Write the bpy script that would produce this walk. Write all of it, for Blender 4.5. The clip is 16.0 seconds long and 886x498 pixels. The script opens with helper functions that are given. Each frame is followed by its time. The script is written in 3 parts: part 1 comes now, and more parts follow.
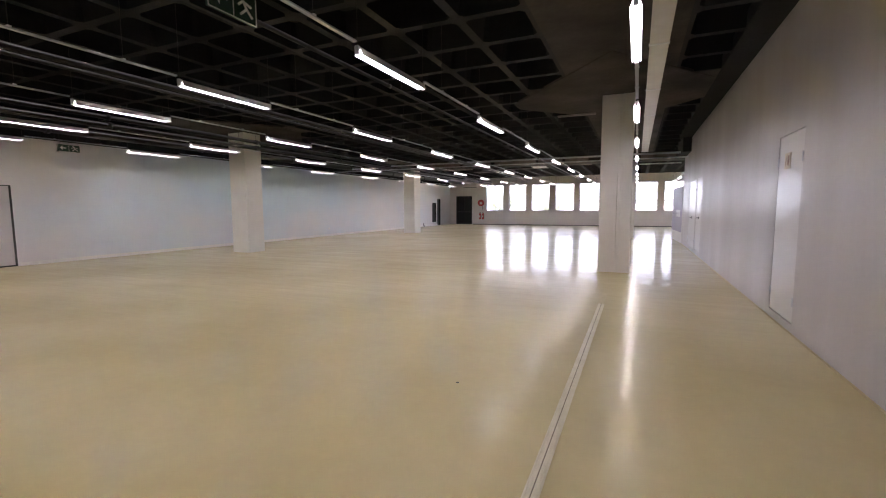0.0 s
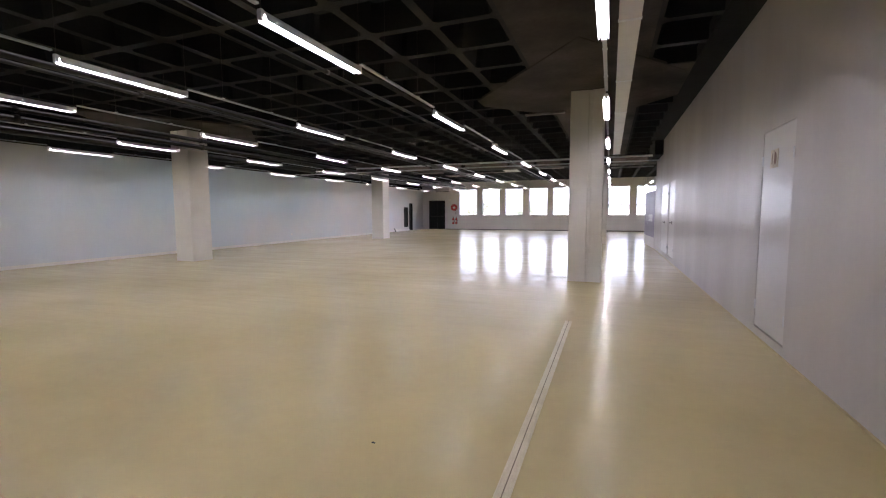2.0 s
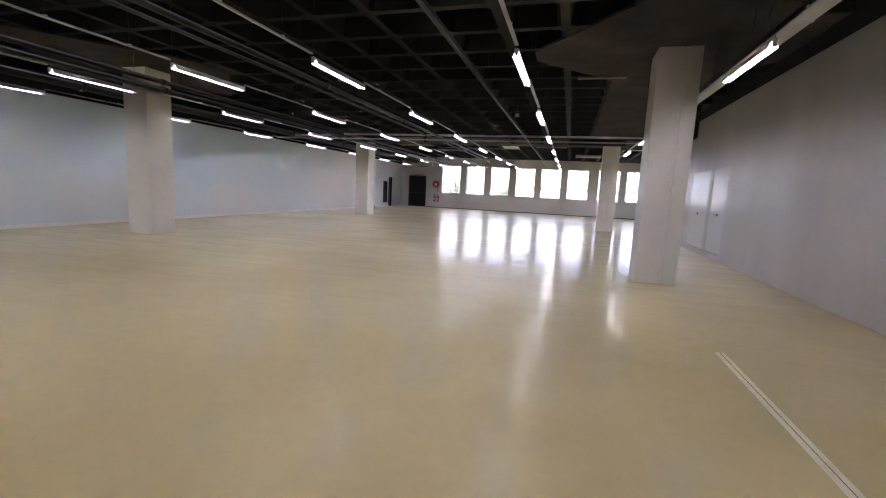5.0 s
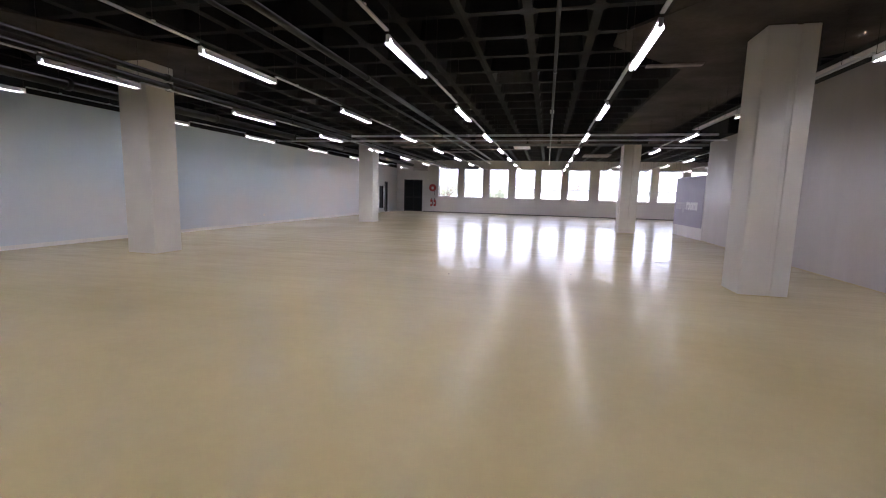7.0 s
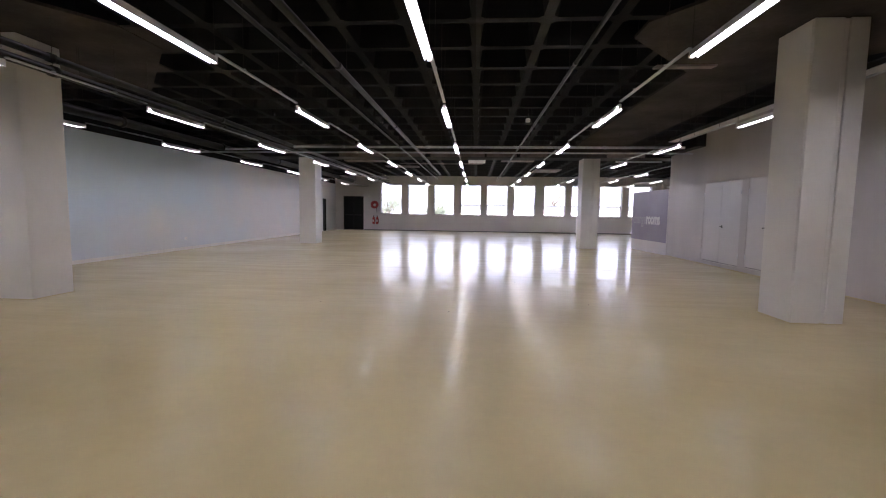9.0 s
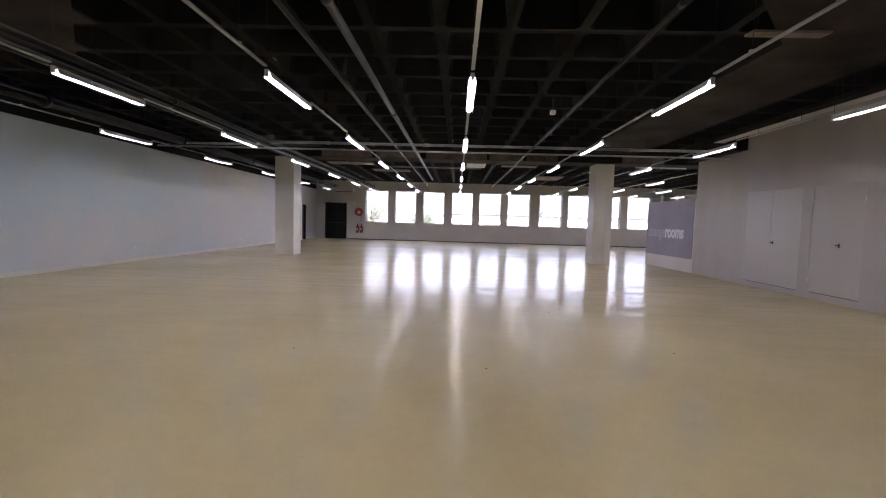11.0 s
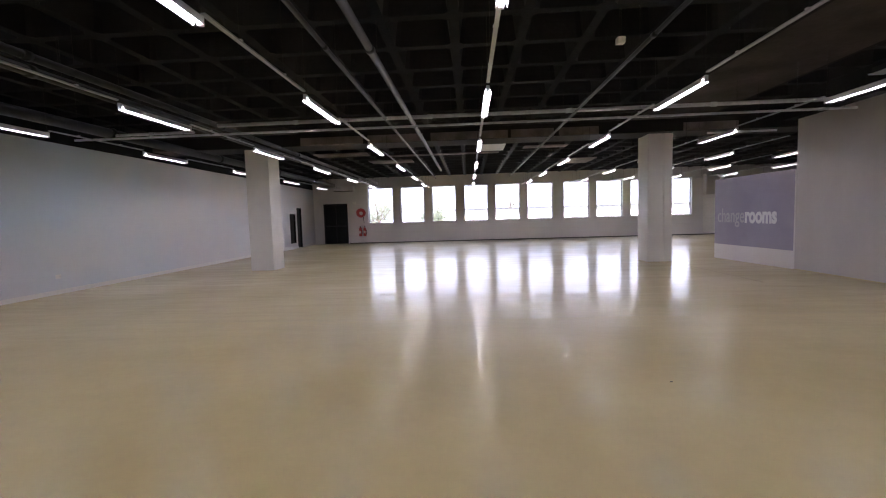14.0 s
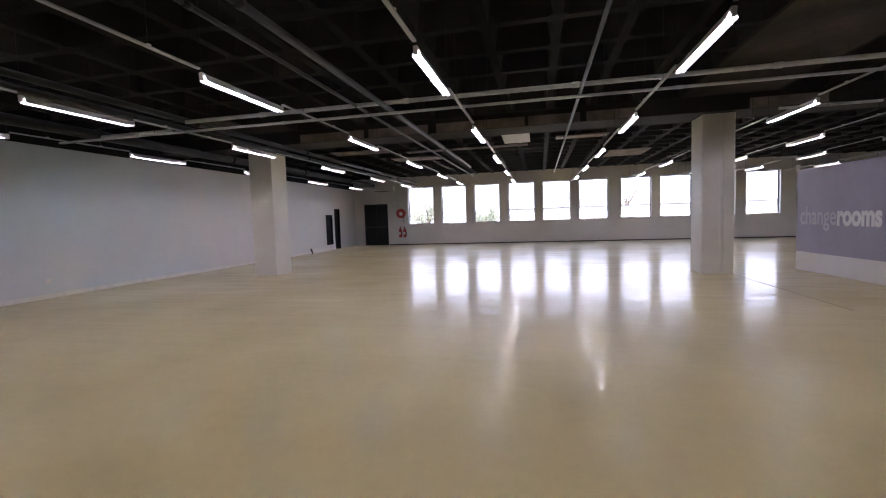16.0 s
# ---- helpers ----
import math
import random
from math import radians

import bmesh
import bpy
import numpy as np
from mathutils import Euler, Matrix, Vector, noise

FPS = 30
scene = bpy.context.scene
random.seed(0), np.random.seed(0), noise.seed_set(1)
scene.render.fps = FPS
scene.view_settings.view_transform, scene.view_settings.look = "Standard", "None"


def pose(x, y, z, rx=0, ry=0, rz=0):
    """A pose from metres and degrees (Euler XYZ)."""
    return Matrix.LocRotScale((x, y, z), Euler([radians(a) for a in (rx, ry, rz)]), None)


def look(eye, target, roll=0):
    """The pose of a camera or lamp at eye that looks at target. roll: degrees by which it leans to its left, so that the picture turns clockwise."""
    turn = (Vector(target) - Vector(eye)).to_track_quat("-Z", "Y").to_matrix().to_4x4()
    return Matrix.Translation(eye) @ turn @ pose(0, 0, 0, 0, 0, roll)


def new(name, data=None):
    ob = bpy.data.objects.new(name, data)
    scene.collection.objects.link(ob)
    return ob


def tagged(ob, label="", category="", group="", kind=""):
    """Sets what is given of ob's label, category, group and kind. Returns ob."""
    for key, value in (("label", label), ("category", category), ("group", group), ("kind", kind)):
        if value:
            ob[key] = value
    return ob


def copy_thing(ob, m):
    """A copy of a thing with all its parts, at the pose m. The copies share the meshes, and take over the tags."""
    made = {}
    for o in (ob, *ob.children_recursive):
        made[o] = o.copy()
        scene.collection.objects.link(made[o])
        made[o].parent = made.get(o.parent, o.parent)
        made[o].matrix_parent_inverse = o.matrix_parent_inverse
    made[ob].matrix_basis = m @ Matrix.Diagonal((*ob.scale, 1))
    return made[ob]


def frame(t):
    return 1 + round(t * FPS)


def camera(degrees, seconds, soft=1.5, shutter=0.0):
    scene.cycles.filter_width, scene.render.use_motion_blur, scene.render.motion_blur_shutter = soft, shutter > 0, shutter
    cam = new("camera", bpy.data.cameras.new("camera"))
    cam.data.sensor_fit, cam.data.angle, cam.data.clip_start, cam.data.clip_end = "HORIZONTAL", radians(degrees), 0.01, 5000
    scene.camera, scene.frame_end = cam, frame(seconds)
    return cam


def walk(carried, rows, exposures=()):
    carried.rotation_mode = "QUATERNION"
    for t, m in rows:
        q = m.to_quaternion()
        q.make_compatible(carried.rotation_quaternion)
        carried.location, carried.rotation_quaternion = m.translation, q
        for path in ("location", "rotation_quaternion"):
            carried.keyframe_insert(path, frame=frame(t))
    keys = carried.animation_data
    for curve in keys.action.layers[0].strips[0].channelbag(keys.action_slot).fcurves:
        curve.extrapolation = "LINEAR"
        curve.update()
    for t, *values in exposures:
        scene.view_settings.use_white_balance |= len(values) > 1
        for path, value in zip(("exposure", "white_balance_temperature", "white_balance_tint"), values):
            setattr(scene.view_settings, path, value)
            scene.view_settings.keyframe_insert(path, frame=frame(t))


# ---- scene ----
cam = camera(91.3, 16.0, soft=1.15)
PATH = [
    (0, (1.703, -1.873, 1.384), (0.89, -0.055, 1.193), -0.2),
    (0.5, (1.874, -1.896, 1.396), (1.116, -0.05, 1.272), 0.2),
    (1, (1.893, -1.617, 1.385), (1.168, 0.242, 1.238), 1.6),
    (1.5, (1.816, -1.343, 1.397), (1.123, 0.529, 1.27), 0.7),
    (2, (1.739, -0.969, 1.378), (1.021, 0.89, 1.208), -0.2),
    (2.5, (1.623, -0.628, 1.385), (0.794, 1.171, 1.107), 0.9),
    (3, (1.416, -0.31, 1.37), (0.718, 1.543, 1.09), 1.4),
    (3.5, (1.055, -0.13, 1.34), (0.359, 1.721, 1.042), 0.7),
    (4, (0.67, 0.075, 1.352), (-0.063, 1.913, 1.054), 0.8),
    (4.2, (0.522, 0.125, 1.35), (-0.168, 1.983, 1.085), 2.0),
    (6.3, (-1.263, 0.544, 1.312), (-1.697, 2.477, 1.036), 1.3),
    (6.5, (-1.417, 0.626, 1.304), (-1.903, 2.549, 1.047), 1.1),
    (7, (-1.775, 0.919, 1.329), (-2.229, 2.85, 1.076), 1.5),
    (7.5, (-2.156, 1.184, 1.336), (-2.446, 3.147, 1.082), 1.6),
    (8, (-2.463, 1.547, 1.322), (-2.772, 3.506, 1.067), 1.4),
    (8.5, (-2.707, 1.894, 1.35), (-2.993, 3.861, 1.126), 2.3),
    (9, (-2.968, 2.223, 1.33), (-3.115, 4.21, 1.158), 0.8),
    (9.5, (-3.117, 2.582, 1.316), (-3.217, 4.569, 1.114), 0.9),
    (9.7, (-3.186, 2.742, 1.312), (-3.275, 4.732, 1.129), 1.5),
    (11.8, (-3.827, 4.958, 1.32), (-3.831, 6.954, 1.195), 0.9),
    (12, (-3.876, 5.157, 1.334), (-3.781, 7.149, 1.191), 1.1),
    (12.5, (-3.923, 5.589, 1.317), (-3.806, 7.577, 1.138), 0.7),
    (13, (-3.93, 6.1, 1.318), (-3.869, 8.085, 1.083), 1.5),
    (13.5, (-3.938, 6.608, 1.342), (-3.847, 8.597, 1.153), -1.5),
    (14, (-3.764, 7.075, 1.345), (-3.884, 9.066, 1.2), -1.7),
    (14.5, (-3.51, 7.482, 1.348), (-3.68, 9.469, 1.189), -0.8),
    (15, (-3.182, 7.891, 1.369), (-3.412, 9.874, 1.252), -2.4),
    (15.5, (-2.745, 8.282, 1.363), (-3.161, 10.236, 1.26), -1.4),
    (16, (-2.386, 8.633, 1.358), (-2.825, 10.58, 1.22), -1.9),
]
walk(cam, [(t, look(eye, target, roll)) for t, eye, target, roll in PATH],
     exposures=((0, 3.52, 6100, 23), (4, 3.41, 5800, 22), (6.5, 3.31, 5800, 24), (9, 3.12, 5850, 25), (12.5, 3.01, 5900, 25), (16, 3.03, 5850, 25)))

# ---------------------------------------------------------------- world, sun, exposure
world = bpy.data.worlds.new("world")
scene.world = world
world.use_nodes = True
wn = world.node_tree
sky = wn.nodes.new("ShaderNodeTexSky")
sky.sky_type = "NISHITA"
sky.sun_disc = False
sky.sun_elevation, sky.sun_rotation = radians(48), radians(200)
wn.links.new(sky.outputs[0], wn.nodes["Background"].inputs[0])
wn.nodes["Background"].inputs[1].default_value = 0.15
sun = new("sun", bpy.data.lights.new("sun", "SUN"))
sun.data.energy, sun.data.angle, sun.data.color = 5.0, radians(0.5), (1.0, 0.95, 0.88)
sun.matrix_world = look((-8, -22, 30), (0, 0, 0))
TUBE_POWER = 6.8


# ---------------------------------------------------------------- materials
def material(name, colour, rough=0.6, metal=0.0, second=None, scale=3.0, amount=0.5, grain=0.0, grain_scale=60.0,
             bump=0.0, bump_scale=40.0, rough_var=0.0, coat=0.0, stretch=(1, 1, 1), gloss=0.5):
    """Paint or other opaque surface: two colours mixed in blotches, a fine grain, roughness that varies, and relief."""
    m = bpy.data.materials.new(name)
    m.use_nodes = True
    n, l = m.node_tree.nodes, m.node_tree.links
    b = n["Principled BSDF"]
    b.inputs["Roughness"].default_value = rough
    b.inputs["Metallic"].default_value = metal
    b.inputs["Coat Weight"].default_value = coat
    b.inputs["Specular IOR Level"].default_value = gloss
    geo = n.new("ShaderNodeNewGeometry")
    mp = n.new("ShaderNodeMapping")
    mp.inputs["Scale"].default_value = stretch
    l.new(geo.outputs["Position"], mp.inputs["Vector"])
    big = n.new("ShaderNodeTexNoise")
    big.inputs["Scale"].default_value = scale
    big.inputs["Detail"].default_value = 6
    l.new(mp.outputs[0], big.inputs["Vector"])
    ramp = n.new("ShaderNodeMapRange")
    ramp.inputs["From Min"].default_value, ramp.inputs["From Max"].default_value = 0.35, 0.68
    ramp.inputs["To Max"].default_value = amount
    l.new(big.outputs["Fac"], ramp.inputs["Value"])
    mix = n.new("ShaderNodeMix")
    mix.data_type = "RGBA"
    second = second or tuple(c * 0.8 for c in colour)
    mix.inputs["A"].default_value, mix.inputs["B"].default_value = (*colour, 1), (*second, 1)
    l.new(ramp.outputs[0], mix.inputs["Factor"])
    fine = n.new("ShaderNodeTexNoise")
    fine.inputs["Scale"].default_value = grain_scale
    fine.inputs["Detail"].default_value = 4
    l.new(geo.outputs["Position"], fine.inputs["Vector"])
    gr = n.new("ShaderNodeMapRange")
    gr.inputs["To Min"].default_value, gr.inputs["To Max"].default_value = 1 - grain, 1 + grain
    l.new(fine.outputs["Fac"], gr.inputs["Value"])
    mul = n.new("ShaderNodeVectorMath")
    mul.operation = "SCALE"
    l.new(mix.outputs["Result"], mul.inputs[0])
    l.new(gr.outputs[0], mul.inputs["Scale"])
    l.new(mul.outputs[0], b.inputs["Base Color"])
    if rough_var:
        rr = n.new("ShaderNodeMapRange")
        rr.inputs["From Min"].default_value, rr.inputs["From Max"].default_value = 0.3, 0.7
        rr.inputs["To Min"].default_value, rr.inputs["To Max"].default_value = rough - rough_var, rough + rough_var
        l.new(big.outputs["Fac"], rr.inputs["Value"])
        l.new(rr.outputs[0], b.inputs["Roughness"])
    if bump:
        bn = n.new("ShaderNodeTexNoise")
        bn.inputs["Scale"].default_value = bump_scale
        bn.inputs["Detail"].default_value = 3
        l.new(mp.outputs[0], bn.inputs["Vector"])
        bp = n.new("ShaderNodeBump")
        bp.inputs["Strength"].default_value = 1.0
        bp.inputs["Distance"].default_value = bump
        l.new(bn.outputs["Fac"], bp.inputs["Height"])
        l.new(bp.outputs[0], b.inputs["Normal"])
    return m


def glowing(name, colour, strength):
    m = bpy.data.materials.new(name)
    m.use_nodes = True
    b = m.node_tree.nodes["Principled BSDF"]
    b.inputs["Base Color"].default_value = (0.85, 0.85, 0.85, 1)
    b.inputs["Emission Color"].default_value = (*colour, 1)
    b.inputs["Emission Strength"].default_value = strength
    return m


def floor_paint():
    """Cream epoxy: pale and brownish drifts, a soft sheen under a thin gloss coat, and ripples that the trowel left across the hall."""
    m = material("cream_epoxy", (0.54, 0.447, 0.236), 0.34, second=(0.42, 0.334, 0.15), scale=0.35, amount=0.9, grain=0.05,
                 grain_scale=9, rough_var=0.05)
    n, l = m.node_tree.nodes, m.node_tree.links
    b = n["Principled BSDF"]
    b.inputs["IOR"].default_value = 1.26
    b.inputs["Coat Weight"].default_value = 1.0
    b.inputs["Coat IOR"].default_value = 1.065
    b.inputs["Coat Roughness"].default_value = 0.115
    geo = n["Geometry"]
    last = None
    # scale, stretch along x, depth: slow swells, long ripples, fine ripples, trowel dimples
    for scale, stretch, depth in ((0.8, (0.35, 1.2, 1), 0.009), (1.9, (0.3, 1.25, 1), 0.0135), (6.0, (0.5, 1.3, 1), 0.0018), (13, (1, 1, 1), 0.0012)):
        mp = n.new("ShaderNodeMapping")
        mp.inputs["Scale"].default_value = stretch
        mp.inputs["Rotation"].default_value = (0, 0, radians(4))
        tex, bump_node = n.new("ShaderNodeTexNoise"), n.new("ShaderNodeBump")
        tex.inputs["Scale"].default_value = scale
        tex.inputs["Detail"].default_value = 2
        bump_node.inputs["Distance"].default_value = depth
        l.new(geo.outputs["Position"], mp.inputs["Vector"])
        l.new(mp.outputs[0], tex.inputs["Vector"])
        l.new(tex.outputs["Fac"], bump_node.inputs["Height"])
        if last:
            l.new(last.outputs[0], bump_node.inputs["Normal"])
        last = bump_node
    l.new(last.outputs[0], b.inputs["Coat Normal"])
    return m


def pane_glass():
    m = bpy.data.materials.new("window_glass")
    m.use_nodes = True
    b = m.node_tree.nodes["Principled BSDF"]
    b.inputs["Base Color"].default_value = (0.97, 0.99, 0.98, 1)
    b.inputs["Roughness"].default_value = 0.02
    b.inputs["Transmission Weight"].default_value = 1.0
    b.inputs["IOR"].default_value = 1.1
    return m


def west_wall_paint():
    """White wall paint, with the cool daylight above the lamps' cutoff tinted in over the lower hall from waist height
    up, its border soft and uneven.
    """
    m = material("cool_lit_wall_paint", (0.56, 0.665, 0.75), 0.5, second=(0.70, 0.67, 0.67), scale=0.45, amount=1.0, grain=0.025, grain_scale=25,
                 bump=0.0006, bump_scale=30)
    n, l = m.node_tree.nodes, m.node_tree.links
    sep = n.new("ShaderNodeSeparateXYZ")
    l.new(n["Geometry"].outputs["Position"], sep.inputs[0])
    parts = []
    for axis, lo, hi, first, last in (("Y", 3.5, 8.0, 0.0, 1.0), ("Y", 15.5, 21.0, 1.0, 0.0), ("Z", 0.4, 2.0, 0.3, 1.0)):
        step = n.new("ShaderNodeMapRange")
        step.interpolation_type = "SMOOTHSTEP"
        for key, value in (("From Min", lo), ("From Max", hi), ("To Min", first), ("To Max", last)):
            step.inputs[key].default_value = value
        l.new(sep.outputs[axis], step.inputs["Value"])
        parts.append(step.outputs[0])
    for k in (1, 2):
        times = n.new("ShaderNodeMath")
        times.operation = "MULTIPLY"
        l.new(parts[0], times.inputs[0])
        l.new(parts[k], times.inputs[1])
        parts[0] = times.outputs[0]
    blotch = n.new("ShaderNodeMath")      # 1 - cool tint, pushed about by the blotches
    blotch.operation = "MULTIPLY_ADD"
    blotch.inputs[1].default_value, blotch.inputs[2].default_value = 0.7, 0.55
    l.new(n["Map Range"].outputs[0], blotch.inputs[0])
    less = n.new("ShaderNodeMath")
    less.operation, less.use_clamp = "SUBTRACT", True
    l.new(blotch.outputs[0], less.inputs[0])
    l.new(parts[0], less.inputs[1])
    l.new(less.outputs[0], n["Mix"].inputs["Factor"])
    return m


FLOOR = floor_paint()
WALL = material("white_wall_paint", (0.72, 0.695, 0.69), 0.5, second=(0.64, 0.615, 0.61), scale=0.7, amount=0.7, grain=0.025, grain_scale=25,
                bump=0.0006, bump_scale=30)
# Base colour darkened to carry the weaker lamp light on the east wall.
EASTWALL = material("satin_dimmed_wall_paint", (0.52, 0.49, 0.485), 0.42, second=(0.44, 0.41, 0.40), scale=1.0, amount=0.7, grain=0.03,
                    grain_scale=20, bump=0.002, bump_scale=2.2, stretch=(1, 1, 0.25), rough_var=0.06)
DOORPAINT = material("gloss_door_paint", (0.56, 0.535, 0.53), 0.28, second=(0.54, 0.52, 0.51), scale=1.5, amount=0.6, grain=0.02, bump=0.0008, bump_scale=6)
WESTWALL = west_wall_paint()
COLUMN = material("column_paint", (0.70, 0.68, 0.64), 0.45, second=(0.62, 0.59, 0.54), scale=1.3, amount=0.6, grain=0.03, grain_scale=30, bump=0.001, bump_scale=12)
BLACK = material("black_soffit_paint", (0.012, 0.0126, 0.0155), 0.8, second=(0.018, 0.019, 0.022), scale=1.2, amount=0.8, grain=0.25, grain_scale=18, gloss=0.12,
                 bump=0.004, bump_scale=25)
# Black of the dusty ribs, also used to lighten the shaded far coffer wells.
DUSTYLIFT = material("dusty_lifted_concrete", (0.023, 0.0235, 0.027), 0.8, second=(0.037, 0.0365, 0.04), scale=1.5, amount=0.9, grain=0.2, grain_scale=20, gloss=0.15,
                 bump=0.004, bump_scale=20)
HEADPAINT = material("worn_soffit_paint", (0.036, 0.032, 0.032), 0.85, second=(0.08, 0.068, 0.066), scale=1.1, amount=1.0, grain=0.25, grain_scale=14, gloss=0.15,
                     bump=0.004, bump_scale=15)
CHANNELPAINT = material("grey_trunking", (0.52, 0.54, 0.58), 0.4, second=(0.42, 0.44, 0.48), scale=5, amount=0.6, grain=0.04)
DUCTBLACK = material("black_pipe_paint", (0.008, 0.0077, 0.008), 0.5, second=(0.016, 0.015, 0.0145), scale=4, amount=0.6, grain=0.2)
GREYPIPE = material("dull_grey_pipe", (0.017, 0.0175, 0.0195), 0.5, second=(0.011, 0.011, 0.0125), scale=4, amount=0.7, grain=0.15)
RAWBOARD = material("bare_board", (0.30, 0.25, 0.245), 0.8, second=(0.14, 0.115, 0.112), scale=3.0, amount=0.9, grain=0.12, bump=0.002)
BEAMPAINT = material("patchy_beam_paint", (0.028, 0.026, 0.028), 0.8, second=(0.014, 0.0135, 0.015), scale=0.7, amount=1.0, grain=0.15, bump=0.003)
STEEL = material("galvanised_steel", (0.74, 0.76, 0.80), 0.35, metal=0.0, second=(0.58, 0.60, 0.64), scale=9, amount=0.8, grain=0.1, rough_var=0.08)
TRAYPAINT = material("white_trunking", (0.66, 0.65, 0.64), 0.4, second=(0.52, 0.51, 0.50), scale=5, amount=0.5, grain=0.03)
STRIPPAINT = material("floor_trunking", (0.68, 0.62, 0.48), 0.35, second=(0.58, 0.52, 0.38), scale=6, amount=0.8, grain=0.08, gloss=0.25)
JOINTFILL = material("joint_filler", (0.53, 0.45, 0.27), 0.4, second=(0.43, 0.35, 0.19), scale=2.0, amount=0.9, grain=0.08, gloss=0.12)
GROOVE = material("groove_dirt", (0.24, 0.20, 0.14), 0.8, second=(0.17, 0.14, 0.10), scale=4, amount=0.8, grain=0.2)
GAPDARK = material("door_gap", (0.03, 0.028, 0.027), 0.8, grain=0.1)
DARKDOOR = material("charcoal_door_paint", (0.010, 0.010, 0.011), 0.5, second=(0.015, 0.015, 0.016), scale=2, grain=0.1, gloss=0.2, bump=0.0008)
FRAME = material("bronze_window_frame", (0.075, 0.07, 0.07), 0.35, metal=0.5, second=(0.05, 0.047, 0.046), scale=8, grain=0.1)
LILAC = material("lilac_grey_paint", (0.33, 0.305, 0.40), 0.5, second=(0.27, 0.245, 0.34), scale=1.4, amount=0.7, grain=0.04, bump=0.0008)
LETTER = material("white_letter_vinyl", (0.76, 0.76, 0.76), 0.4, second=(0.68, 0.68, 0.69), scale=6, grain=0.03)
LETTERGREY = material("grey_letter_vinyl", (0.47, 0.455, 0.50), 0.4, second=(0.41, 0.40, 0.45), scale=6, grain=0.03)
RED = material("red_enamel", (0.46, 0.06, 0.06), 0.3, second=(0.36, 0.05, 0.05), scale=6, grain=0.05)
RUBBER = material("black_rubber", (0.02, 0.02, 0.02), 0.6, grain=0.2)
BROWN = material("brown_sign_paint", (0.17, 0.075, 0.04), 0.5, second=(0.22, 0.10, 0.05), scale=30, grain=0.1)
SIGNWHITE = material("sign_white", (0.78, 0.76, 0.72), 0.4, second=(0.70, 0.68, 0.64), scale=9, grain=0.02)
SIGNCREAM = material("sign_cream", (0.62, 0.53, 0.40), 0.5, second=(0.55, 0.46, 0.34), scale=12, grain=0.04)
SIGNGREEN = material("sign_dark_green", (0.016, 0.05, 0.035), 0.35, second=(0.012, 0.04, 0.03), scale=9, grain=0.05)
CAP = material("lamp_housing", (0.78, 0.78, 0.77), 0.4, second=(0.70, 0.70, 0.69), scale=9, grain=0.02)
OPAL = material("opal_reflector", (0.80, 0.80, 0.80), 0.4, second=(0.74, 0.74, 0.74), scale=9, grain=0.02)
on, ol = OPAL.node_tree.nodes, OPAL.node_tree.links
lets, blend = on.new("ShaderNodeBsdfTranslucent"), on.new("ShaderNodeMixShader")   # a little of the tube's light comes through
lets.inputs["Color"].default_value = (0.8, 0.8, 0.8, 1)
blend.inputs[0].default_value = 0.05
ol.new(on["Principled BSDF"].outputs[0], blend.inputs[1])
ol.new(lets.outputs[0], blend.inputs[2])
ol.new(blend.outputs[0], on["Material Output"].inputs["Surface"])
TUBE = glowing("lit_tube", (1.0, 0.965, 0.92), TUBE_POWER)
GLASS = pane_glass()
GRASS = material("lawn", (0.15, 0.14, 0.10), 0.9, second=(0.20, 0.18, 0.13), scale=0.4, amount=0.9, grain=0.3, grain_scale=8)
BARK = material("bark", (0.13, 0.095, 0.07), 0.9, second=(0.08, 0.06, 0.045), scale=8, amount=0.9, grain=0.3, bump=0.02)
LEAF = material("leaf", (0.13, 0.14, 0.09), 0.6, second=(0.16, 0.17, 0.11), scale=1.2, amount=0.9, grain=0.2)
ln, ll = LEAF.node_tree.nodes, LEAF.node_tree.links
thin, both = ln.new("ShaderNodeBsdfTranslucent"), ln.new("ShaderNodeMixShader")   # sun shows through the leaves
thin.inputs["Color"].default_value = (0.32, 0.34, 0.24, 1)
ll.new(ln["Principled BSDF"].outputs[0], both.inputs[1])
ll.new(thin.outputs[0], both.inputs[2])
ll.new(both.outputs[0], ln["Material Output"].inputs["Surface"])
PLASTER = material("pale_render", (0.62, 0.60, 0.57), 0.8, second=(0.54, 0.52, 0.49), scale=0.6, amount=0.7, grain=0.05)
ROOF = material("grey_roof_sheet", (0.035, 0.035, 0.037), 0.7, second=(0.025, 0.025, 0.027), scale=1.0, grain=0.1)


# ---------------------------------------------------------------- mesh tools
def box(bm, a, b, mat=0):
    """An upright box between two corners."""
    x0, y0, z0 = a
    x1, y1, z1 = b
    v = [bm.verts.new(p) for p in ((x0, y0, z0), (x1, y0, z0), (x1, y1, z0), (x0, y1, z0), (x0, y0, z1), (x1, y0, z1), (x1, y1, z1), (x0, y1, z1))]
    for f in ((3, 2, 1, 0), (4, 5, 6, 7), (0, 1, 5, 4), (1, 2, 6, 5), (2, 3, 7, 6), (3, 0, 4, 7)):
        bm.faces.new([v[i] for i in f]).material_index = mat


